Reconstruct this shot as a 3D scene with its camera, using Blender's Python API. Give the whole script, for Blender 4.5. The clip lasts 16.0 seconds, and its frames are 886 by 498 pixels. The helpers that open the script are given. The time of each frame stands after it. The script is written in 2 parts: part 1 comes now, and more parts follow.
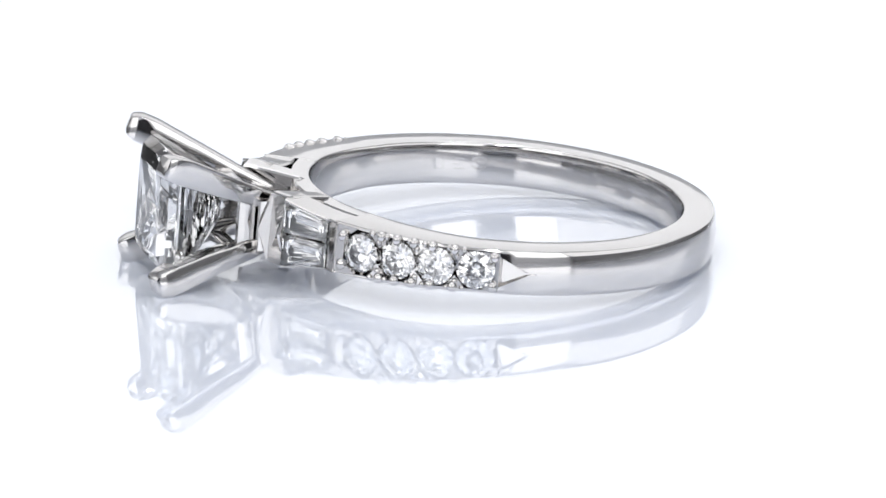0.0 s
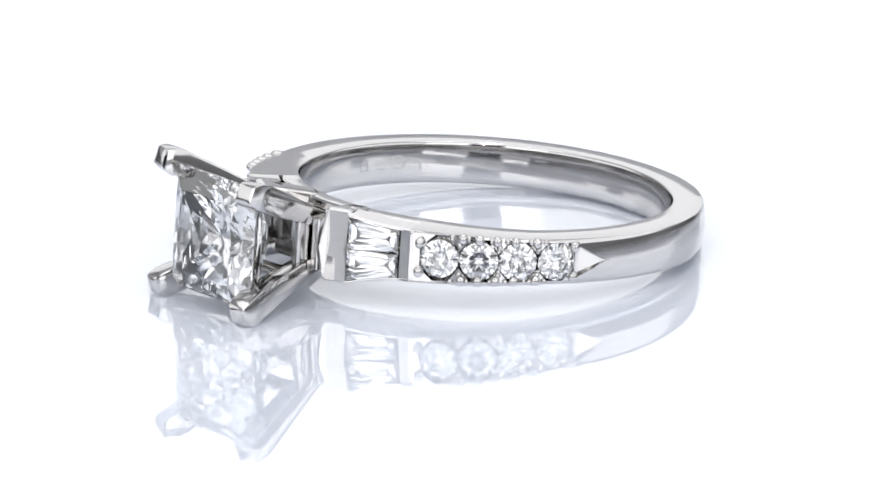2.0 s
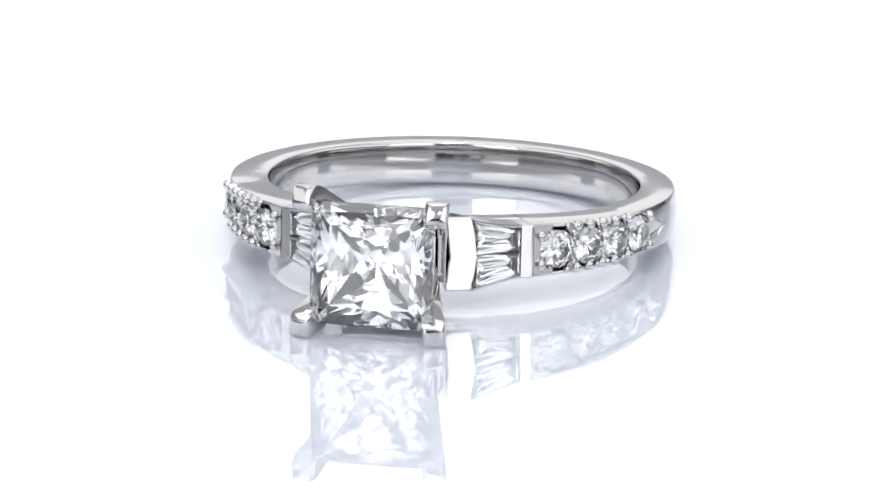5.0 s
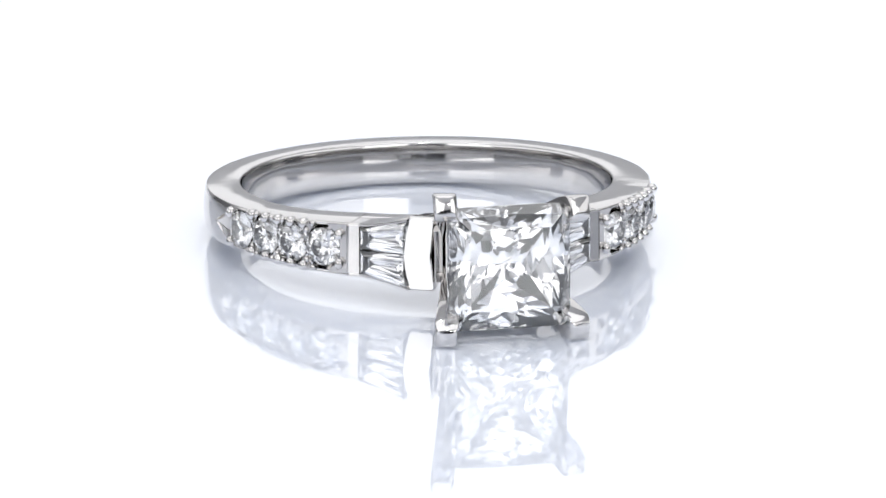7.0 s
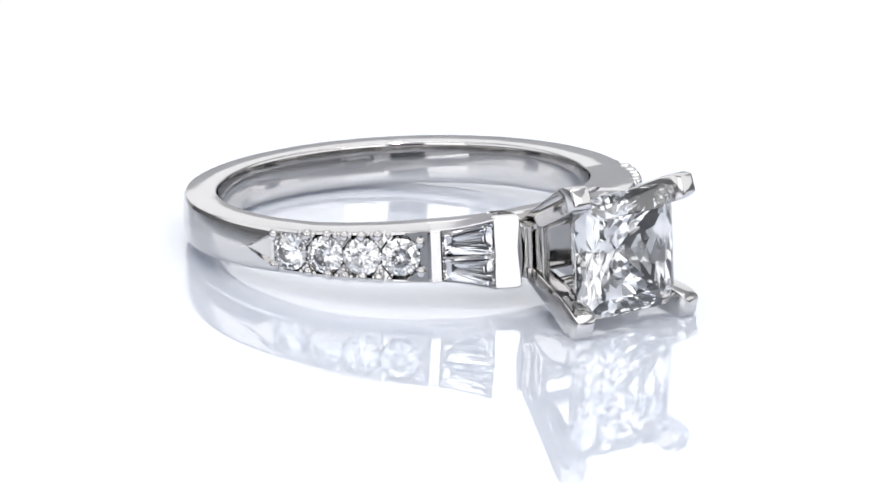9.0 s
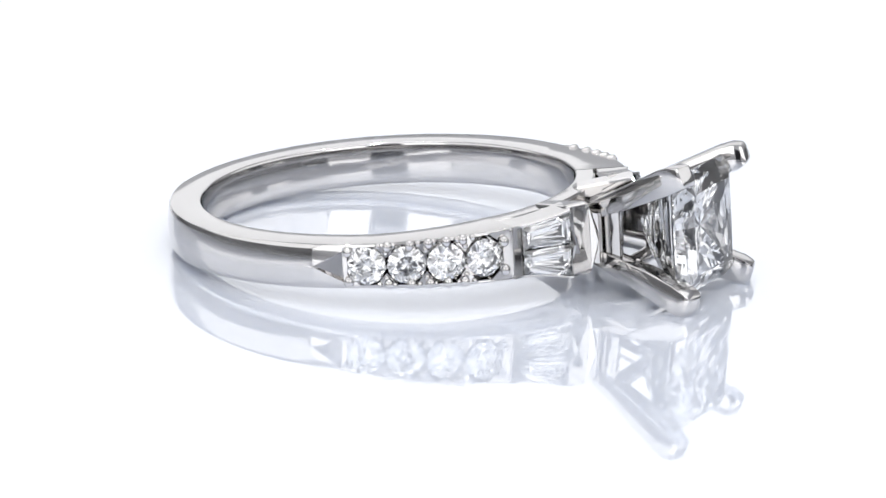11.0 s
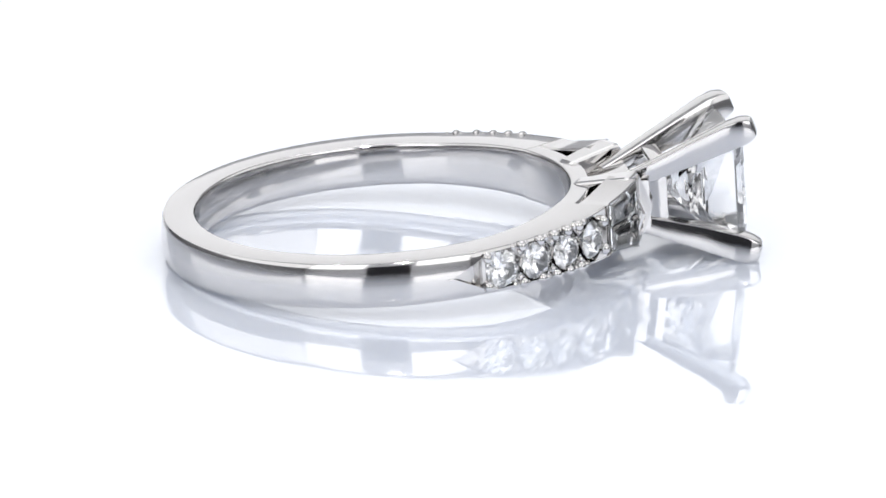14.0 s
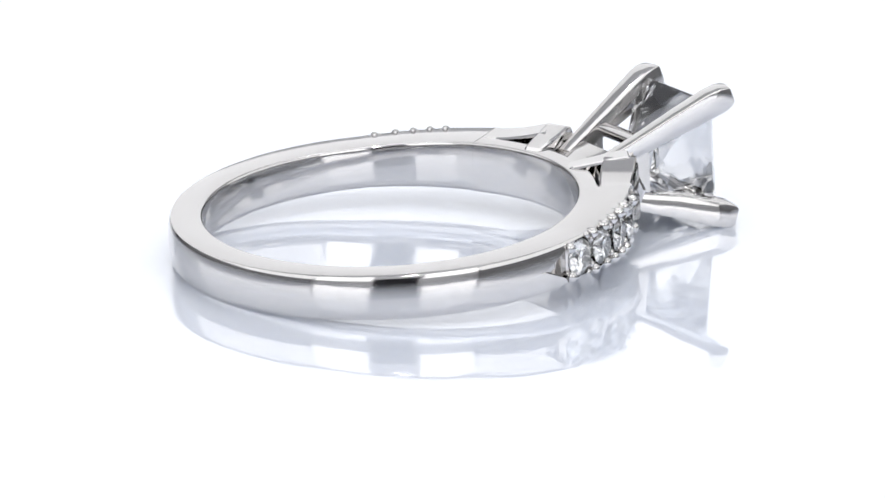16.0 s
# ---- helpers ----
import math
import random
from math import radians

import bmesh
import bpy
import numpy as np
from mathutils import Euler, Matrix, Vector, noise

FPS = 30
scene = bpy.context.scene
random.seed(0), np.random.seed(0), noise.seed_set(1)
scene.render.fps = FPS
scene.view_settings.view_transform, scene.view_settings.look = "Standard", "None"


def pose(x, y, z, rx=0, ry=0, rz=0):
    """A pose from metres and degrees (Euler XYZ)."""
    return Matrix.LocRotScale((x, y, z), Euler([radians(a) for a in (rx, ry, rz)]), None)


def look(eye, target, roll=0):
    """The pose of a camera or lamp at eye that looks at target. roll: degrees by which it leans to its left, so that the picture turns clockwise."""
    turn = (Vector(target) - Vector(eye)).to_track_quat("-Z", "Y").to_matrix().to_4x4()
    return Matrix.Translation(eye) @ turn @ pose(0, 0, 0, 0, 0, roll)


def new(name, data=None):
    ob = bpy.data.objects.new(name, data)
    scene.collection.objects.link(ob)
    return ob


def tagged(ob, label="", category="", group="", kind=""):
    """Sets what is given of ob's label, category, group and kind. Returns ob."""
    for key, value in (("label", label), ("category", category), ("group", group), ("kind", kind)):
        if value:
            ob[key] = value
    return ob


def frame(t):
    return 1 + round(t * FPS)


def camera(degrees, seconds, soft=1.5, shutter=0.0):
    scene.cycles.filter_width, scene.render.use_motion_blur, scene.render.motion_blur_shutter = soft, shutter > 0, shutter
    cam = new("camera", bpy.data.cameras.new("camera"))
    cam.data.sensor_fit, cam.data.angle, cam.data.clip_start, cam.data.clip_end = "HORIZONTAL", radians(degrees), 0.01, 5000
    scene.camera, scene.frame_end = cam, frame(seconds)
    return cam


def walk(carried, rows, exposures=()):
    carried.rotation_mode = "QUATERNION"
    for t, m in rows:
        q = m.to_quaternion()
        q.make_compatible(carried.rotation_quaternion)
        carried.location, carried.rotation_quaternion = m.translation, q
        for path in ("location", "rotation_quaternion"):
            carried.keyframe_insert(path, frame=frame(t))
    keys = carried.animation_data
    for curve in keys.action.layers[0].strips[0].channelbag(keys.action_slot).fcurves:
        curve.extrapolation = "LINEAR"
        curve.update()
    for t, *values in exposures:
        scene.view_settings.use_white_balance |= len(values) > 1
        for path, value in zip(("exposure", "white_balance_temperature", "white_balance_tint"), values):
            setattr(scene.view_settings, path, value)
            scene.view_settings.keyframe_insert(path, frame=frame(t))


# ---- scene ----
MM = 0.001

# ---- camera: a long lens that stands still before the turning ring ----
cam = camera(8.0, 16.0, soft=1.5)
EYE = pose(0.0, -0.28207, 0.08443, 90 - 16.627, 0, -0.03) @ pose(0, 0, 0, 0, 0, 0.589)
walk(cam, [(0.0, EYE), (16.0, EYE)])

# ---- light: a white photographic light tent ----
scene.view_settings.exposure = 0.0
world = bpy.data.worlds.new("world")
scene.world = world
world.use_nodes = True
world.node_tree.nodes["Background"].inputs[0].default_value = (0.9, 0.93, 1.0, 1)
world.node_tree.nodes["Background"].inputs[1].default_value = 0.05


def area_lamp(name, eye, target, sx, sy, power, colour):
    data = bpy.data.lights.new(name, "AREA")
    data.shape, data.size, data.size_y, data.energy, data.color = "RECTANGLE", sx, sy, power * 0.86, colour
    ob = new(name, data)
    ob.matrix_world = look(eye, target)
    return ob


area_lamp("softbox_top", (0.0, 0.0, 0.68), (0, 0.0, 0), 0.9, 0.8, 2.75, (1.0, 1.0, 1.0))
area_lamp("softbox_rear", (0.0, 0.86, 0.41), (0, 0, 0.36), 1.0, 0.58, 1.38, (1.0, 1.0, 1.0))
area_lamp("softbox_side_west", (-0.66, -0.2, 0.37), (0, -0.2, 0.24), 1.1, 0.44, 1.35, (1.0, 1.0, 1.0))
area_lamp("softbox_side_east", (0.66, -0.2, 0.37), (0, -0.2, 0.24), 1.1, 0.44, 1.35, (1.0, 1.0, 1.0))
# unseen fill lamps added either side of the lens to brighten the stones
area_lamp("fill_front_west", (-0.43, -0.78, 0.36), (-0.43, 0, 0.30), 0.5, 0.66, 1.75, (1.0, 1.0, 1.0))
area_lamp("fill_front_east", (0.43, -0.78, 0.36), (0.43, 0, 0.30), 0.5, 0.66, 1.75, (1.0, 1.0, 1.0))
# small bright bulbs: they make the glints
area_lamp("bulb_top", (0.0, -0.145, 0.5), (0, 0, 0), 0.02, 0.02, 0.9, (1, 1, 1))
area_lamp("bulb_front", (0.035, -0.40, 0.30), (0, 0, 0), 0.02, 0.02, 1.0, (1, 1, 1))
for bx, by, bz in ((-0.22, -0.25, 0.5), (0.26, -0.18, 0.52), (-0.12, 0.3, 0.55), (0.16, 0.12, 0.58)):
    area_lamp("bulb", (bx, by, bz), (0, 0, 0), 0.012, 0.012, 0.18, (1, 1, 1))

# ---- materials ----


def material(name):
    m = bpy.data.materials.new(name)
    m.use_nodes = True
    return m, m.node_tree.nodes, m.node_tree.links, m.node_tree.nodes["Principled BSDF"]


def polished_metal(name, base, rough, bump):
    """Polished white gold: mirror-like, with faint hand-polish waviness and hairline marks."""
    m, nodes, links, p = material(name)
    p.inputs["Metallic"].default_value = 1.0
    co = nodes.new("ShaderNodeTexCoord")
    big = nodes.new("ShaderNodeTexNoise")
    big.inputs["Scale"].default_value = 350.0
    big.inputs["Detail"].default_value = 2.0
    fine = nodes.new("ShaderNodeTexNoise")
    fine.inputs["Scale"].default_value = 4000.0
    fine.inputs["Detail"].default_value = 4.0
    links.new(co.outputs["Object"], big.inputs["Vector"])
    links.new(co.outputs["Object"], fine.inputs["Vector"])
    tone = nodes.new("ShaderNodeMix")
    tone.data_type = "RGBA"
    tone.inputs[6].default_value = (*[c * 0.95 for c in base], 1)
    tone.inputs[7].default_value = (*base, 1)
    links.new(big.outputs["Fac"], tone.inputs[0])
    links.new(tone.outputs[2], p.inputs["Base Color"])
    ra = nodes.new("ShaderNodeMapRange")
    ra.inputs[3].default_value, ra.inputs[4].default_value = rough * 0.6, rough * 1.5
    links.new(fine.outputs["Fac"], ra.inputs[0])
    links.new(ra.outputs[0], p.inputs["Roughness"])
    b = nodes.new("ShaderNodeBump")
    b.inputs["Strength"].default_value = bump
    b.inputs["Distance"].default_value = 0.00004
    links.new(big.outputs["Fac"], b.inputs["Height"])
    links.new(b.outputs[0], p.inputs["Normal"])
    return m


def diamond(name):
    """Clear diamond."""
    m, nodes, links, p = material(name)
    nodes.remove(p)
    g = nodes.new("ShaderNodeBsdfGlass")
    g.inputs["Color"].default_value, g.inputs["IOR"].default_value = (1, 1, 1, 1), 2.42
    g.inputs["Roughness"].default_value = 0.0
    links.new(g.outputs[0], nodes["Material Output"].inputs["Surface"])
    return m


def acrylic(name):
    """Glossy white acrylic sheet, faintly cool, with hardly visible smears in its gloss."""
    m, nodes, links, p = material(name)
    co = nodes.new("ShaderNodeTexCoord")
    n = nodes.new("ShaderNodeTexNoise")
    n.inputs["Scale"].default_value = 30.0
    n.inputs["Detail"].default_value = 3.0
    links.new(co.outputs["Object"], n.inputs["Vector"])
    ra = nodes.new("ShaderNodeMapRange")
    ra.inputs[3].default_value, ra.inputs[4].default_value = 0.0, 0.03
    links.new(n.outputs["Fac"], ra.inputs[0])
    links.new(ra.outputs[0], p.inputs["Roughness"])
    p.inputs["Base Color"].default_value = (0.575, 0.606, 0.675, 1)
    p.inputs["IOR"].default_value = 1.49
    p.inputs["Subsurface Weight"].default_value = 0.8
    p.inputs["Subsurface Radius"].default_value = (1.0, 1.0, 1.0)
    p.inputs["Subsurface Scale"].default_value = 0.006
    p.inputs["Coat Weight"].default_value = 1.0
    p.inputs["Coat Roughness"].default_value = 0.0
    p.inputs["Coat IOR"].default_value = 1.60
    return m


def paper(name, base):
    m, nodes, links, p = material(name)
    co = nodes.new("ShaderNodeTexCoord")
    n = nodes.new("ShaderNodeTexNoise")
    n.inputs["Scale"].default_value = 60.0
    links.new(co.outputs["Object"], n.inputs["Vector"])
    tone = nodes.new("ShaderNodeMix")
    tone.data_type = "RGBA"
    tone.inputs[6].default_value = (*[c * 0.985 for c in base], 1)
    tone.inputs[7].default_value = (*base, 1)
    links.new(n.outputs["Fac"], tone.inputs[0])
    links.new(tone.outputs[2], p.inputs["Base Color"])
    p.inputs["Roughness"].default_value = 0.9
    p.inputs["Specular IOR Level"].default_value = 0.1
    return m


GOLD = polished_metal("white_gold", (0.625, 0.612, 0.602), 0.07, 0.4)
CUT = polished_metal("bright_cut_gold", (0.655, 0.642, 0.632), 0.04, 0.1)
STAMP = polished_metal("stamped_gold", (0.60, 0.59, 0.585), 0.16, 0.3)
DIAMOND = diamond("diamond")
ACRYLIC = acrylic("white_acrylic")
WHITE = paper("white_tent_cloth", (0.68, 0.68, 0.69))
# greyer than the white cloth, to darken what the shank mirrors from the sides
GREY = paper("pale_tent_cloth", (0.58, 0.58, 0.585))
# tone of an added strip, mirrored as dark streaks in the band
FOOT_STRIP = paper("grey_foot_strip", (0.22, 0.22, 0.225))
DARK = paper("black_cloth", (0.04, 0.04, 0.045))


# ---- mesh helpers (millimetres in, metres out) ----


def to_object(name, bm, mat, parent=None, label="", sharp=28):
    bmesh.ops.recalc_face_normals(bm, faces=bm.faces)
    bmesh.ops.scale(bm, vec=(MM, MM, MM), verts=bm.verts)
    me = bpy.data.meshes.new(name)
    bm.to_mesh(me)
    bm.free()
    me.materials.append(mat)
    if sharp:
        me.polygons.foreach_set("use_smooth", [True] * len(me.polygons))
        me.set_sharp_from_angle(angle=radians(sharp))
    ob = new(name, me)
    if parent is not None:
        ob.parent = parent
    if label:
        ob["label"] = label
    return ob


def part(name, bm, mat, parent, label="", sharp=28):
    return to_object(name, bm, mat, parent, label, sharp)


def sweep(bm, rings, closed=False):
    """Skin a row of rings of points, each with as many points as the next."""
    rows = [[bm.verts.new(p) for p in ring] for ring in rings]
    n = len(rows[0])
    pairs = list(zip(rows, rows[1:] + rows[:1])) if closed else list(zip(rows, rows[1:]))
    for a, b in pairs:
        for i in range(n):
            j = (i + 1) % n
            bm.faces.new((a[i], a[j], b[j], b[i]))
    if not closed:
        bm.faces.new(rows[0])
        bm.faces.new(rows[-1][::-1])
    return bm


def hull(points):
    bm = bmesh.new()
    vs = [bm.verts.new(p) for p in points]
    res = bmesh.ops.convex_hull(bm, input=vs)
    junk = [g for g in res["geom_interior"] if isinstance(g, bmesh.types.BMVert)]
    bmesh.ops.delete(bm, geom=junk, context="VERTS")
    bmesh.ops.dissolve_limit(bm, angle_limit=radians(0.5), verts=bm.verts, edges=bm.edges)
    return bm


def placed(bm, m):
    bmesh.ops.transform(bm, matrix=m, verts=bm.verts)
    return bm


def frame_at(origin, out, side=0):
    """A frame whose z points along out, whose x lies level."""
    z = Vector(out).normalized()
    x = Vector((0, 0, 1)).cross(z).normalized()
    y = z.cross(x)
    m = Matrix((x, y, z)).transposed().to_4x4()
    m.translation = Vector(origin)
    return m @ pose(0, 0, 0, 0, 0, side)


def polar(phi, r, z):
    """phi in degrees from the head (-y) towards +x."""
    a = radians(phi)
    return (r * math.sin(a), -r * math.cos(a), z)


# ---- the place ----


def slab(name, x0, x1, y0, y1, z0, z1, mat, label, category):
    bm = bmesh.new()
    bmesh.ops.create_cube(bm, size=1.0)
    bmesh.ops.scale(bm, vec=(x1 - x0, y1 - y0, z1 - z0), verts=bm.verts)
    bmesh.ops.translate(bm, vec=((x0 + x1) / 2, (y0 + y1) / 2, (z0 + z1) / 2), verts=bm.verts)
    return tagged(to_object(name, bm, mat, None, "", 0), label, category, "", "structure")


slab("floor", -700, 700, -800, 900, -12, 0, ACRYLIC, "glossy white acrylic sheet that mirrors the ring", "tabletop")
slab("wall_north", -700, 700, 900, 920, -12, 720, WHITE, "plain white cloth backdrop of the light tent", "backdrop")
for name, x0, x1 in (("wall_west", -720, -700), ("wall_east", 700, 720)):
    # unseen sides, toned down so the band's edges mirror less white
    slab(name, x0, x1, -800, 920, 140, 720, GREY, "plain pale cloth side of the light tent, unseen, greyed to dim the ring's reflections", "wall")
    # unseen low strip, added so the shank's outer face mirrors something dark
    slab(name, x0, x1, -800, 920, -12, 140, FOOT_STRIP, "unseen grey strip added along the tent's foot to darken the ring's reflections", "wall")
slab("wall_south", -700, -155, -820, -800, -12, 720, WHITE, "plain white cloth front of the light tent", "wall")
slab("wall_south", 155, 700, -820, -800, -12, 720, WHITE, "plain white cloth front of the light tent", "wall")
slab("wall_south", -155, 155, -820, -800, 320, 720, WHITE, "plain white cloth front of the light tent", "wall")
slab("wall_south", -155, 155, -830, -820, -12, 320, DARK, "dark cloth in the opening behind the lens", "wall")
slab("ceiling", -720, 720, -820, 920, 720, 740, WHITE, "plain white cloth top of the light tent", "ceiling")

# ---- the ring ----
R_IN, R_OUT, H_BAND = 8.52, 10.50, 1.036
CH_A, CH_B, CH_TIP = 32.6, 74.2, 82.0


def outer_radius(phi):
    p = abs(phi)
    return R_OUT + (0.62 * ((66 - p) / 36) ** 1.25 if p < 66 else 0.0)


def half_width(phi):
    p = abs(phi)
    return H_BAND + (0.21 * (66 - p) / 36 if p < 66 else 0.0)


def inner_radius(phi):
    """The finger hole lies a little towards the foot of the shank, which is thinner there."""
    k = min(1.0, max(0.0, (abs(phi) - 55) / 85))
    return R_IN + 0.36 * k * k * (3 - 2 * k)


def inner_edge(ri, h, size):
    """The rounded edge from the inside of the shank to its flank."""
    return [(ri - 0.03, 0.3 * h)] + [(ri + 0.27 * size * a, h - 0.42 * size * b) for a, b in ((0, 1), (0.11, 0.62), (0.28, 0.36), (0.52, 0.14), (0.74, 0.035), (1, 0))]


def band_section(phi, depth, share):
    """The outline of the shank cut at phi; depth and share: of the channel in its outer face."""
    ro, h = outer_radius(phi), half_width(phi)
    cw = share * (h - 0.16)
    fw = max(cw - 0.06, 0.004)
    ri = inner_radius(phi)
    # the outer face is gently crowned
    outer = [(ro - 0.200, h), (ro - 0.172, h - 0.010), (ro - 0.150, h - 0.035), (ro - 0.140, h - 0.07)]
    for k, z in enumerate((h - 0.11, h - 0.22, h - 0.36, h - 0.55, 0.2)):
        z = max(z, cw + 0.03 - 0.004 * k)
        outer.append((ro - z * z / 7.6, z))
    outer += [(ro - (cw + 0.01) ** 2 / 7.6, cw + 0.01), (ro - max(depth, cw * cw / 7.6), fw)]
    upper = inner_edge(ri, h, 0.4) + outer
    lower = inner_edge(ri, h, 0.9) + outer
    pts = upper + [(r, -z) for r, z in reversed(lower)]
    return [polar(phi, r, z) for r, z in pts]


def channel(p):
    """Depth and share of the stone channel at the angle p from the head."""
    if CH_A <= p <= CH_B:
        return 1.0, 1.0
    if CH_B < p <= CH_TIP:
        k = (CH_TIP - p) / (CH_TIP - CH_B)
        return 0.02 + 0.42 * k, max(0.8 * k, 0.01)
    return 0.0, 1.0 if p < CH_A else 0.01


def build_band(parent):
    half = [31.6, 32.1, 32.55] + [CH_A + (CH_B - CH_A) * i / 30 for i in range(31)] + [74.25, 75.5, 77, 78.5, 80.5, 81.9, 82.0, 83.5]
    half += [86 + 94 * i / 40 for i in range(40)]
    phis = half + [180] + [360 - p for p in reversed(half)]
    rings = []
    for phi in phis:
        p = phi if phi <= 180 else 360 - phi
        rings.append(band_section(phi if phi <= 180 else phi - 360, *channel(p)))
    return part("band", sweep(bmesh.new(), rings), GOLD, parent, "polished white gold shank", 27)


def bar(bm, stations, bevel=0.12):
    """A bar with rounded edges through stations (centre, axis u, axis v, half u, half v)."""
    rings = []
    for c, u, v, hu, hv in stations:
        c, u, v = Vector(c), Vector(u).normalized(), Vector(v).normalized()
        b = min(bevel, hu * 0.6, hv * 0.6)
        pts = []
        for su, sv in ((1, 1), (-1, 1), (-1, -1), (1, -1)):
            k = b * 0.3
            q = [(su * hu, sv * (hv - b)), (su * (hu - k), sv * (hv - k)), (su * (hu - b), sv * hv)]
            pts += q if su * sv > 0 else q[::-1]
        rings.append([c + u * a + v * d for a, d in pts])
    return sweep(bm, rings)


def round_brilliant(radius):
    pts = []
    for i in range(8):
        a = radians(45 * i)
        pts.append((0.56 * math.cos(a), 0.56 * math.sin(a), 0.31))
        a2 = radians(45 * i + 22.5)
        pts.append((0.80 * math.cos(a2), 0.80 * math.sin(a2), 0.19))
        pts.append((0.24 * math.cos(a2), 0.24 * math.sin(a2), -0.675))
        pts.append((0.63 * math.cos(a), 0.63 * math.sin(a), -0.352))
    for i in range(16):
        a = radians(22.5 * i)
        pts.append((math.cos(a), math.sin(a), 0.03))
        pts.append((math.cos(a), math.sin(a), -0.03))
    pts.append((0, 0, -0.86))
    return hull([(x * radius, y * radius, z * radius) for x, y, z in pts])


def princess(a, crown, pavilion):
    """Square brilliant: half side a, z up to the table."""
    pts = []
    for sx, sy in ((1, 1), (-1, 1), (-1, -1), (1, -1)):
        pts += [(sx * a, sy * a, 0.04), (sx * a, sy * a, -0.04)]
        pts += [(sx * 0.66 * a, sy * 0.66 * a, crown), (sx * 0.85 * a, sy * 0.85 * a, crown * 0.60)]
        for d, z in ((0.70, 0.36), (0.42, 0.64), (0.20, 0.84)):
            pts.append((sx * d * a, sy * d * a, -pavilion * z))
    for dx, dy in ((1, 0), (0, 1), (-1, 0), (0, -1)):
        pts.append((dx * 0.885 * a, dy * 0.885 * a, crown * 0.55))
        pts.append((dx * 0.69 * a, dy * 0.69 * a, crown * 0.985))
        for d, z in ((0.80, 0.32), (0.52, 0.62), (0.26, 0.83)):
            pts.append((dx * d * a, dy * d * a, -pavilion * z))
        for s in (-0.66, -0.33, 0.0, 0.33, 0.66):
            bow = 1.0 + 0.008 * (1 - s * s)
            x, y = dx * a * bow + (s * a if dx == 0 else 0), dy * a * bow + (s * a if dy == 0 else 0)
            pts += [(x, y, 0.04), (x, y, -0.04)]
        for s in (-0.42, 0.42):
            for d, k, z in ((0.885, 1.0, -0.20), (0.66, 0.75, -0.47), (0.40, 0.5, -0.715)):
                x, y = dx * d * a + (s * k * a if dx == 0 else 0), dy * d * a + (s * k * a if dy == 0 else 0)
                pts.append((x, y, pavilion * z))
    pts.append((0, 0, -pavilion))
    return hull(pts)


def tapered_baguette(length, w0, w1, deep):
    """Step-cut stone along x from the narrow end w0 to the wide end w1 (half widths), z up."""
    pts = []
    for x, w, s in ((0, w0, 1), (length, w1, -1)):
        for inset, share, z in ((0, 1, 0.03), (0, 1, -0.04), (0.10, 0.80, 0.12), (0.18, 0.62, 0.15), (0.20, 0.72, -0.24), (0.40, 0.38, -0.46), (0.62, 0.04, -deep)):
            pts += [(x + s * inset, share * w, z), (x + s * inset, -share * w, z)]
    return hull(pts)


def prong(sx, sz):
    """One claw: a flat tapering bar that leans outwards and folds over the stone's corner."""
    path = [((1.30, -10.4, 0.70), 0.36, 0.32), ((1.75, -12.0, 1.22), 0.40, 0.42), ((2.35, -14.2, 1.98), 0.46, 0.56),
            ((2.80, -15.8, 2.58), 0.52, 0.63), ((2.98, -16.4, 2.80), 0.53, 0.60), ((3.04, -16.72, 2.90), 0.49, 0.50), ((3.08, -16.84, 2.95), 0.42, 0.42),
            ((3.10, -16.89, 2.97), 0.30, 0.30)]
    st = []
    for (x, y, z), hu, hv in path:
        lift = 0.34 * min(1, (-10.4 - y) / 5)
        st.append(((sx * x, y, sz * z + lift - (0.19 * sx + 0.04) * (1 if sz > 0 else 0) * min(1, (-10.4 - y) / 6)), (1, 0.25 * sx, 0), (0, 0.35 * sz, 1), hu, hv))
    return bar(bmesh.new(), st, 0.08)


def bead():
    bm = bmesh.new()
    bmesh.ops.create_icosphere(bm, subdivisions=2, radius=0.25)
    for v in bm.verts:
        v.co.x *= 0.92
        v.co.y *= 1.1
        if v.co.z < 0:
            v.co.z *= 1.8
    return bm


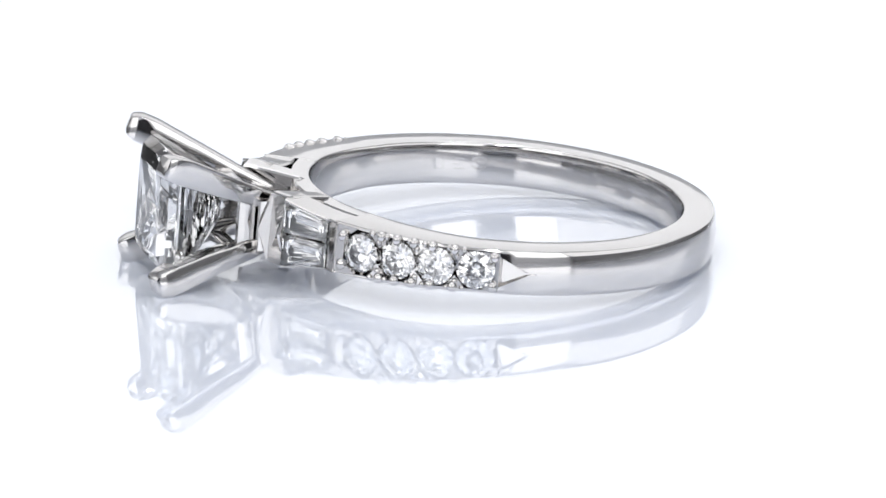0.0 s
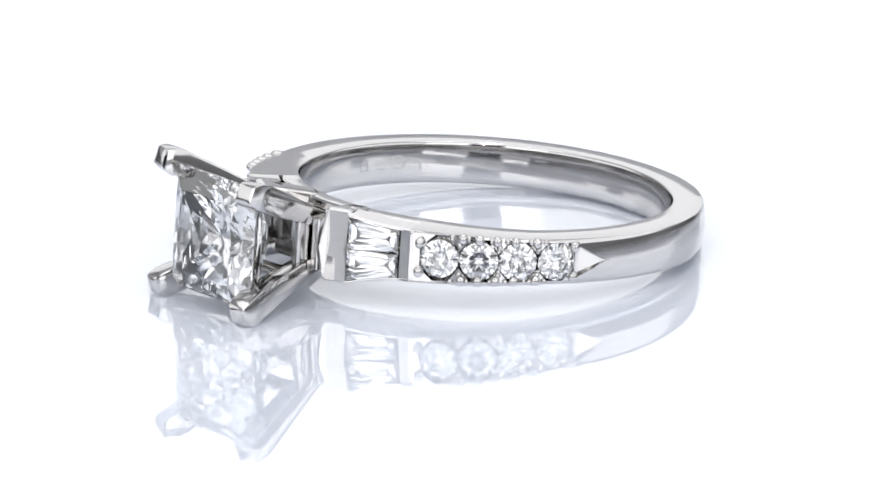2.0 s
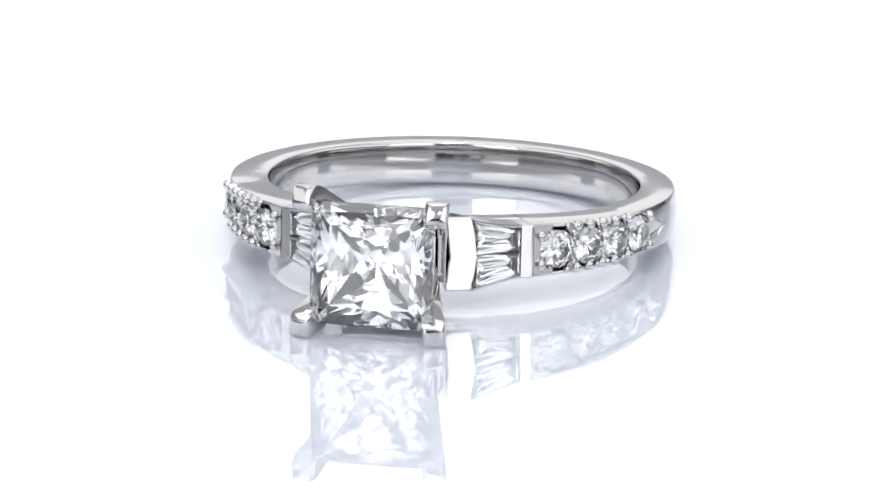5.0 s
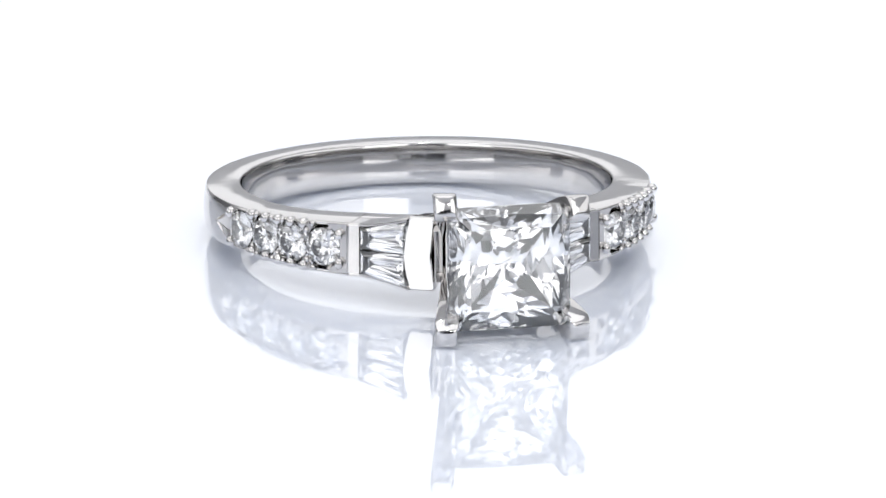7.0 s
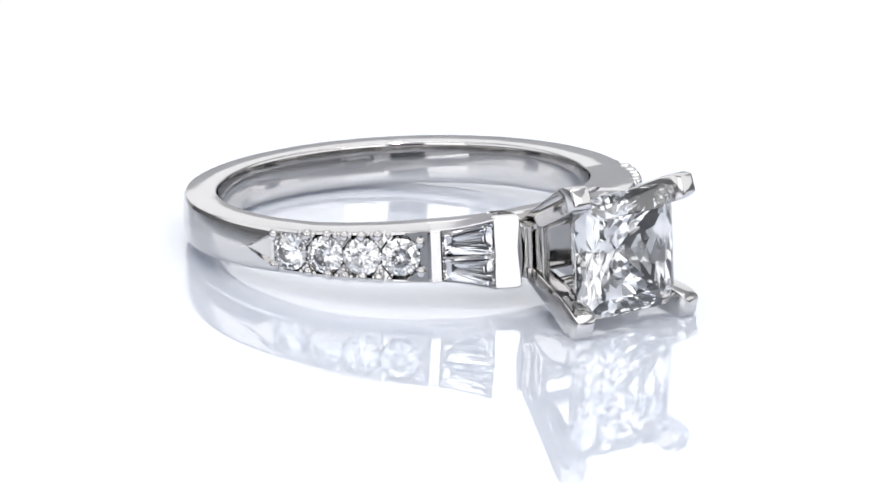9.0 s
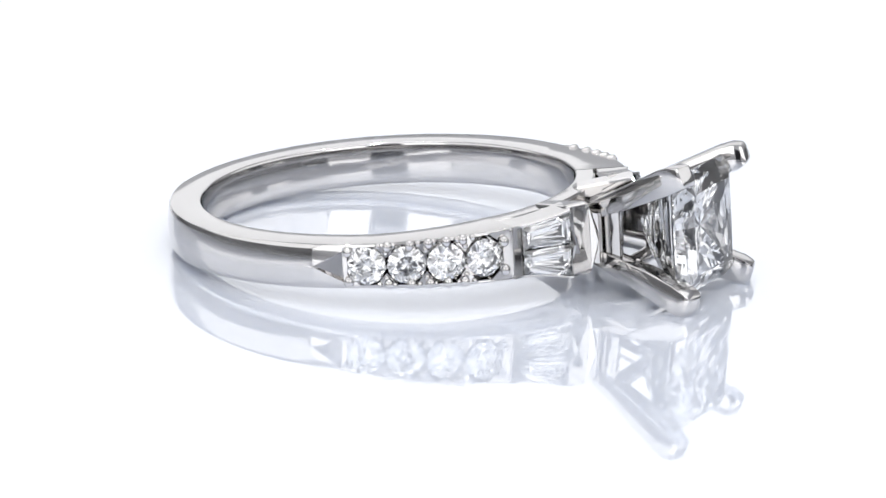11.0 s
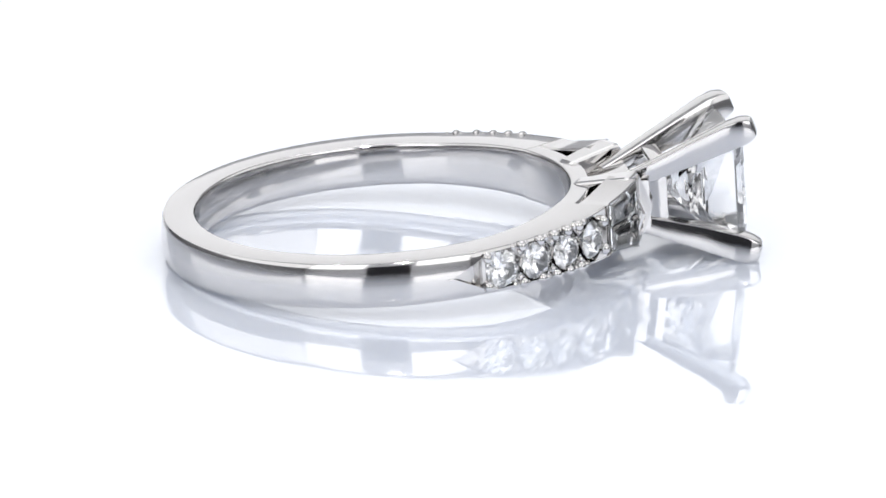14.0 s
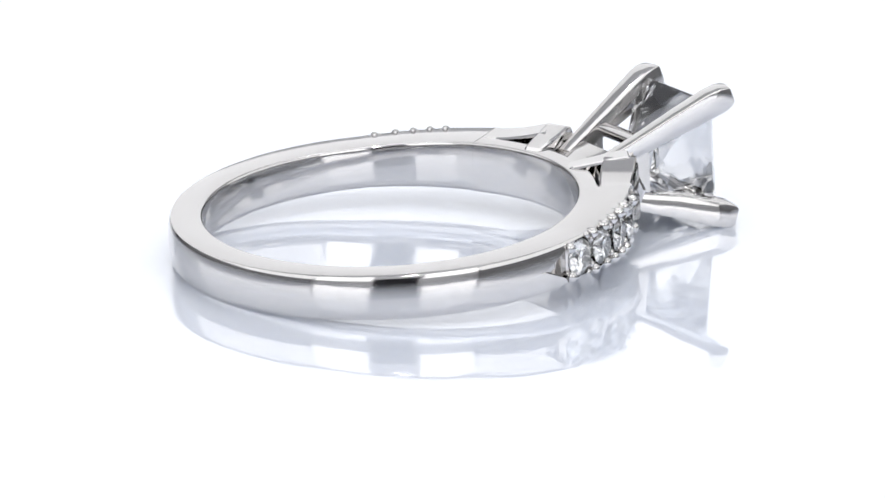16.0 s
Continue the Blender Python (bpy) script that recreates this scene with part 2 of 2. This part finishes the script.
def build_ring():
    ring = tagged(new("ring"), "white gold engagement ring with square diamond, lying on glossy white acrylic", "ring")
    band = build_band(ring)
    # base of the head
    head = part("head", bar(bmesh.new(), [((0, -8.75, 0), (1, 0, 0), (0, 0, 1), 1.5, 0.9), ((0, -9.6, 0), (1, 0, 0), (0, 0, 1), 1.7, 0.85),
                                        ((0, -10.5, 0), (1, 0, 0), (0, 0, 1), 2.1, 1.0), ((0, -11.35, 0.02), (1, 0, 0), (0, 0, 1), 2.05, 1.2)], 0.2), GOLD, ring, "square basket head of polished white gold")
    # centre stone
    stone = placed(princess(2.78, 0.60, 3.1), frame_at((0, -15.95, 0.30), (0, -1, 0)))
    part("centre_stone", stone, DIAMOND, head, "square princess-cut diamond", 0)
    for sx in (-1, 1):
        for sz in (-1, 1):
            part("prong", prong(sx, sz), GOLD, head, "", 32)
    # gallery bars between the claws
    for s in (-1, 1):
        part("gallery_bar", bar(bmesh.new(), [((-1.95, -12.7, s * 1.5), (0, 1, 0), (0, 0, 1), 0.38, 0.22), ((1.95, -12.7, s * 1.5), (0, 1, 0), (0, 0, 1), 0.38, 0.22)], 0.08), GOLD, head)
        part("gallery_bar", bar(bmesh.new(), [((s * 1.8, -12.1, -1.3), (0.2 * s, -1, 0), (1, 0, 0), 0.75, 0.2), ((s * 1.8, -12.1, 1.3), (0.2 * s, -1, 0), (1, 0, 0), 0.75, 0.2)], 0.08), GOLD, head)
        part("side_plate", bar(bmesh.new(), [((s * 2.2, -11.35, -1.15), (0.1 * s, -1, 0), (1, 0, 0), 0.6, 0.2), ((s * 2.2, -11.35, 1.2), (0.1 * s, -1, 0), (1, 0, 0), 0.6, 0.2)], 0.06), CUT, head)
    # inner strip of the shank, from shoulder to shoulder under the head
    rings = []
    for i in range(49):
        phi = -32.2 + 64.4 * i / 48
        ro, h = 9.46, 1.225 + 0.02 * (1 - abs(phi) / 32.2)
        half = inner_edge(R_IN, h, 0.4) + [(ro - 0.08, h), (ro, h - 0.08)]
        rings.append([polar(phi, r, z) for r, z in half + [(r, -z) for r, z in reversed(half)]])
    part("bridge", sweep(bmesh.new(), rings), GOLD, ring)
    for sx in (-1, 1):
        # shoulder that carries the baguettes, with a slit towards the bridge
        e, n = Vector((-0.76 * sx, -0.65, 0)), Vector((0.65 * sx, -0.76, 0))
        p0 = Vector((5.42 * sx, -9.55, 0))
        rings = []
        root, tip = Vector(polar(31.9 * sx, 9.5, 0)), Vector((2.45 * sx, -10.0, 0))
        for k, cut in ((-0.30, 0), (-0.15, 0), (0.0, 0), (0.012, 1), (0.25, 1), (0.5, 1), (0.75, 1), (1.0, 1)):
            u = (k + 0.30) / 1.30
            out = Vector(polar(31.9 * sx, outer_radius(31.9) - 0.01, 0)).lerp(p0, u / 0.2308) if k < 0 else p0 + e * (2.45 * k)
            # the inner side bows, so that the slit tapers to a point
            inn = root.lerp(tip, u) - n * (0.25 * u * (1 - u))
            h = 1.225 + (0.0 if k < 0 else 0.415 * k ** 1.5)
            d, w = (0.68, 0.12) if cut else (0.05, 0.12)
            half = [(inn, h - 0.09), (inn + n * 0.09, h), (out - n * 0.05, h), (out, h - 0.05), (out, h - w), (out - n * d, h - w - 0.002)]
            rings.append([q + Vector((0, 0, b)) for q, b in half] + [q - Vector((0, 0, b)) for q, b in reversed(half)])
        mount = part("baguette_mount", sweep(bmesh.new(), rings), GOLD, ring)
        # plate added part of the way down the slit, so its shade reads grey
        slit_fill = [polar(sx * p, 9.42, z) for p in (14, 20, 26, 32) for z in (-0.72, 0.72)]
        slit_fill += [q + Vector((0, 0, z)) for q in (root, tip, root.lerp(tip, 0.5)) for z in (-0.72, 0.72)]
        part("slit_fill", hull(slit_fill), GOLD, mount)
        # two tapered baguettes side by side
        for sz in (-1, 1):
            mid = [(0.01 + 1.10) / 2, (0.01 + 1.50) / 2]
            bm = tapered_baguette(2.36, 0.535, 0.735, 0.62)
            shear = Matrix.Identity(4)
            shear[1][0] = sz * (mid[1] - mid[0]) / 2.36
            fr = Matrix((e, Vector((0, 0, 1)), n)).transposed().to_4x4()
            fr.translation = p0 + e * 0.08 + Vector((0, 0, sz * mid[0])) + n * -0.04
            part("baguette", placed(bm, fr @ shear), DIAMOND, mount, "clear tapered baguette diamond", 0)
        # end wall of the shoulder, a bar with a ridge on its face
        ax = Vector((0.47 * sx, -0.88, 0)).normalized()
        ac = Vector((0.88 * sx, 0.47, 0)).normalized()
        bm = bmesh.new()
        rings = []
        for d, w, h, ridge in ((0.25, 0.42, 1.24, 0), (0.45, 0.48, 1.35, 0), (1.4, 0.56, 1.50, 0.03), (2.84, 0.64, 1.70, 0.08), (3.04, 0.64, 1.68, 0.62), (3.10, 0.60, 1.62, 0.68)):
            c = Vector((1.45 * sx, -8.42, 0)) + ax * d
            half = [(w, 0, ridge), (w, h - 0.14, 0.08 * ridge), (w - 0.04, h - 0.05, 0.03 * ridge), (w - 0.14, h, 0)]
            side = half + [(-a, z, r) for a, z, r in reversed(half)]
            loop = side + [(a, -z, r) for a, z, r in reversed(side) if z > 0]
            rings.append([c + ac * a + ax * r + Vector((0, 0, z)) for a, z, r in loop])
        part("end_wall", sweep(bm, rings), CUT, ring, "", 9)
        # round stones in the channel, and the beads that hold them
        for phi in (39.1, 48.6, 58.3, 68.4):
            r = outer_radius(phi)
            m = frame_at(polar(sx * phi, r - 0.14, 0), polar(sx * phi, 1, 0), phi * 7)
            part("round_stone", placed(round_brilliant(0.88), m), DIAMOND, band, "small round brilliant diamond", 0)
        for corners in (((32.6, 1), (38.0, 1), (32.6, 0.22)), ((41.0, 1), (46.8, 1), (43.85, 0.38)), ((50.6, 1), (56.4, 1), (53.45, 0.38)),
                        ((60.4, 1), (66.2, 1), (63.35, 0.38)), ((74.2, 1), (69.8, 1), (74.2, 0.22))):
            for sz in (-1, 1):
                tri = [polar(sx * p, outer_radius(p) - d, sz * k * (half_width(p) - 0.1)) for d in (0.36, 0.12) for p, k in corners]
                part("seat", hull(tri), CUT, band)
        for p0_, p1_ in ((32.6, 34.4), (73.2, 74.2)):
            plate = [polar(sx * p, outer_radius(p) - d, z) for p in (p0_, p1_) for d in (0.5, 0.12) for z in (-0.95, 0.95)]
            part("seat", hull(plate), CUT, band)
        for phi in (44.5, 48.5, 52.8, 57.4, 62.9):
            for sz in (-1, 1):
                m = frame_at(polar(sx * phi, outer_radius(phi) - 0.03, sz * (half_width(phi) - (0.17 if sz > 0 else 0.21))), polar(sx * phi, 1, 0))
                part("bead", placed(bead(), m), CUT, band)
        for mid in (43.85, 53.45, 63.35):
            for dp, z in ((0.0, 0.58), (-1.9, 0.86), (1.9, 0.86)):
                for sz in (-1, 1):
                    p = mid + dp
                    m = frame_at(polar(sx * p, outer_radius(p) - 0.12, sz * z * half_width(p)), polar(sx * p, 1, 0)) @ Matrix.Scale(0.62, 4)
                    part("bead", placed(bead(), m), CUT, band)
        for phi, z in ((34.4, 0.66), (72.8, 0.68)):
            for sz in (-1, 1):
                m = frame_at(polar(sx * phi, outer_radius(phi) - 0.03, sz * z), polar(sx * phi, 1, 0))
                part("bead", placed(bead(), m), CUT, band)
    return ring


def stamp_point(angle, z):
    """A point on the inner face of the shank; angle in degrees from +x."""
    a = radians(angle)
    r = inner_radius(270 - angle) - 0.038
    return Vector((r * math.cos(a), r * math.sin(a), z))


def stamp_bar(angle, z, wide, high, ring):
    bm = bmesh.new()
    rings = []
    for k in range(4):
        a = angle + wide * (k / 3 - 0.5)
        inner, r2 = stamp_point(a, 0), stamp_point(a, 0) + stamp_point(a, 0).normalized() * 0.06
        rings.append([Vector((inner.x, inner.y, z - high)), Vector((inner.x, inner.y, z + high)), Vector((r2.x, r2.y, z + high)), Vector((r2.x, r2.y, z - high))])
    return part("stamp", sweep(bm, rings), STAMP, ring, "faint stamped mark")


def build_stamps(ring):
    """Hallmarks too worn to read: a round mark and a few strokes."""
    rings = []
    for i in range(24):
        a = radians(15 * i)
        ring_pts = []
        for rr, d in ((0.30, 0), (0.42, 0), (0.42, 0.06), (0.30, 0.06)):
            p = stamp_point(165.9 + math.degrees(rr * math.cos(a) / R_IN), 0.05 + rr * 0.85 * math.sin(a))
            ring_pts.append(p + p.normalized() * d * Vector((1, 1, 0)).length / 1.414 if d else p)
        rings.append(ring_pts)
    part("stamp", sweep(bmesh.new(), rings, closed=True), STAMP, ring, "faint stamped mark")
    for angle, z, wide, high in ((165.9, 0.05, 1.6, 0.09), (172.2, 0.22, 3.2, 0.05), (172.8, -0.02, 2.6, 0.05), (172.0, -0.24, 3.2, 0.05),
                                 (177.4, 0.0, 0.7, 0.28), (180.2, 0.0, 0.7, 0.28), (178.6, -0.24, 2.4, 0.05)):
        stamp_bar(angle, z, wide, high, ring)


RING = build_ring()
build_stamps(next(o for o in RING.children if o.name == "band"))

# the turning of the table, by the angle of the ring at each time
CENTRE = Vector((2.33, 0.83, 0)) * MM


ANGLES = ((0.0, -72.49), (0.5, -66.76), (1.0, -60.95), (1.5, -55.11), (2.0, -49.24), (2.5, -43.38), (3.0, -37.51), (3.5, -31.48), (4.0, -25.35),
          (4.5, -19.18), (5.33, -8.6), (6.17, 2.4), (7.0, 13.22), (7.5, 19.61), (8.0, 25.78), (8.5, 31.89), (9.0, 37.91), (9.5, 43.89), (10.0, 49.97),
          (10.83, 60.2), (11.67, 70.4), (12.5, 80.59), (13.0, 86.72), (13.5, 92.91), (14.0, 99.07), (14.5, 105.1), (15.0, 111.04), (15.5, 116.85), (16.0, 122.73))


def motions():
    rows = []
    for t, a in ANGLES:
        place = Matrix.Rotation(radians(a + 73.99), 3, "Z") @ CENTRE
        rows.append((t, pose(place.x, place.y, 1.80 * MM, 0, 0, a) @ pose(0, 0, 0, -4.31, 0, 0) @ pose(0.15 * MM, 0, 0)))
    walk(RING, rows)


motions()
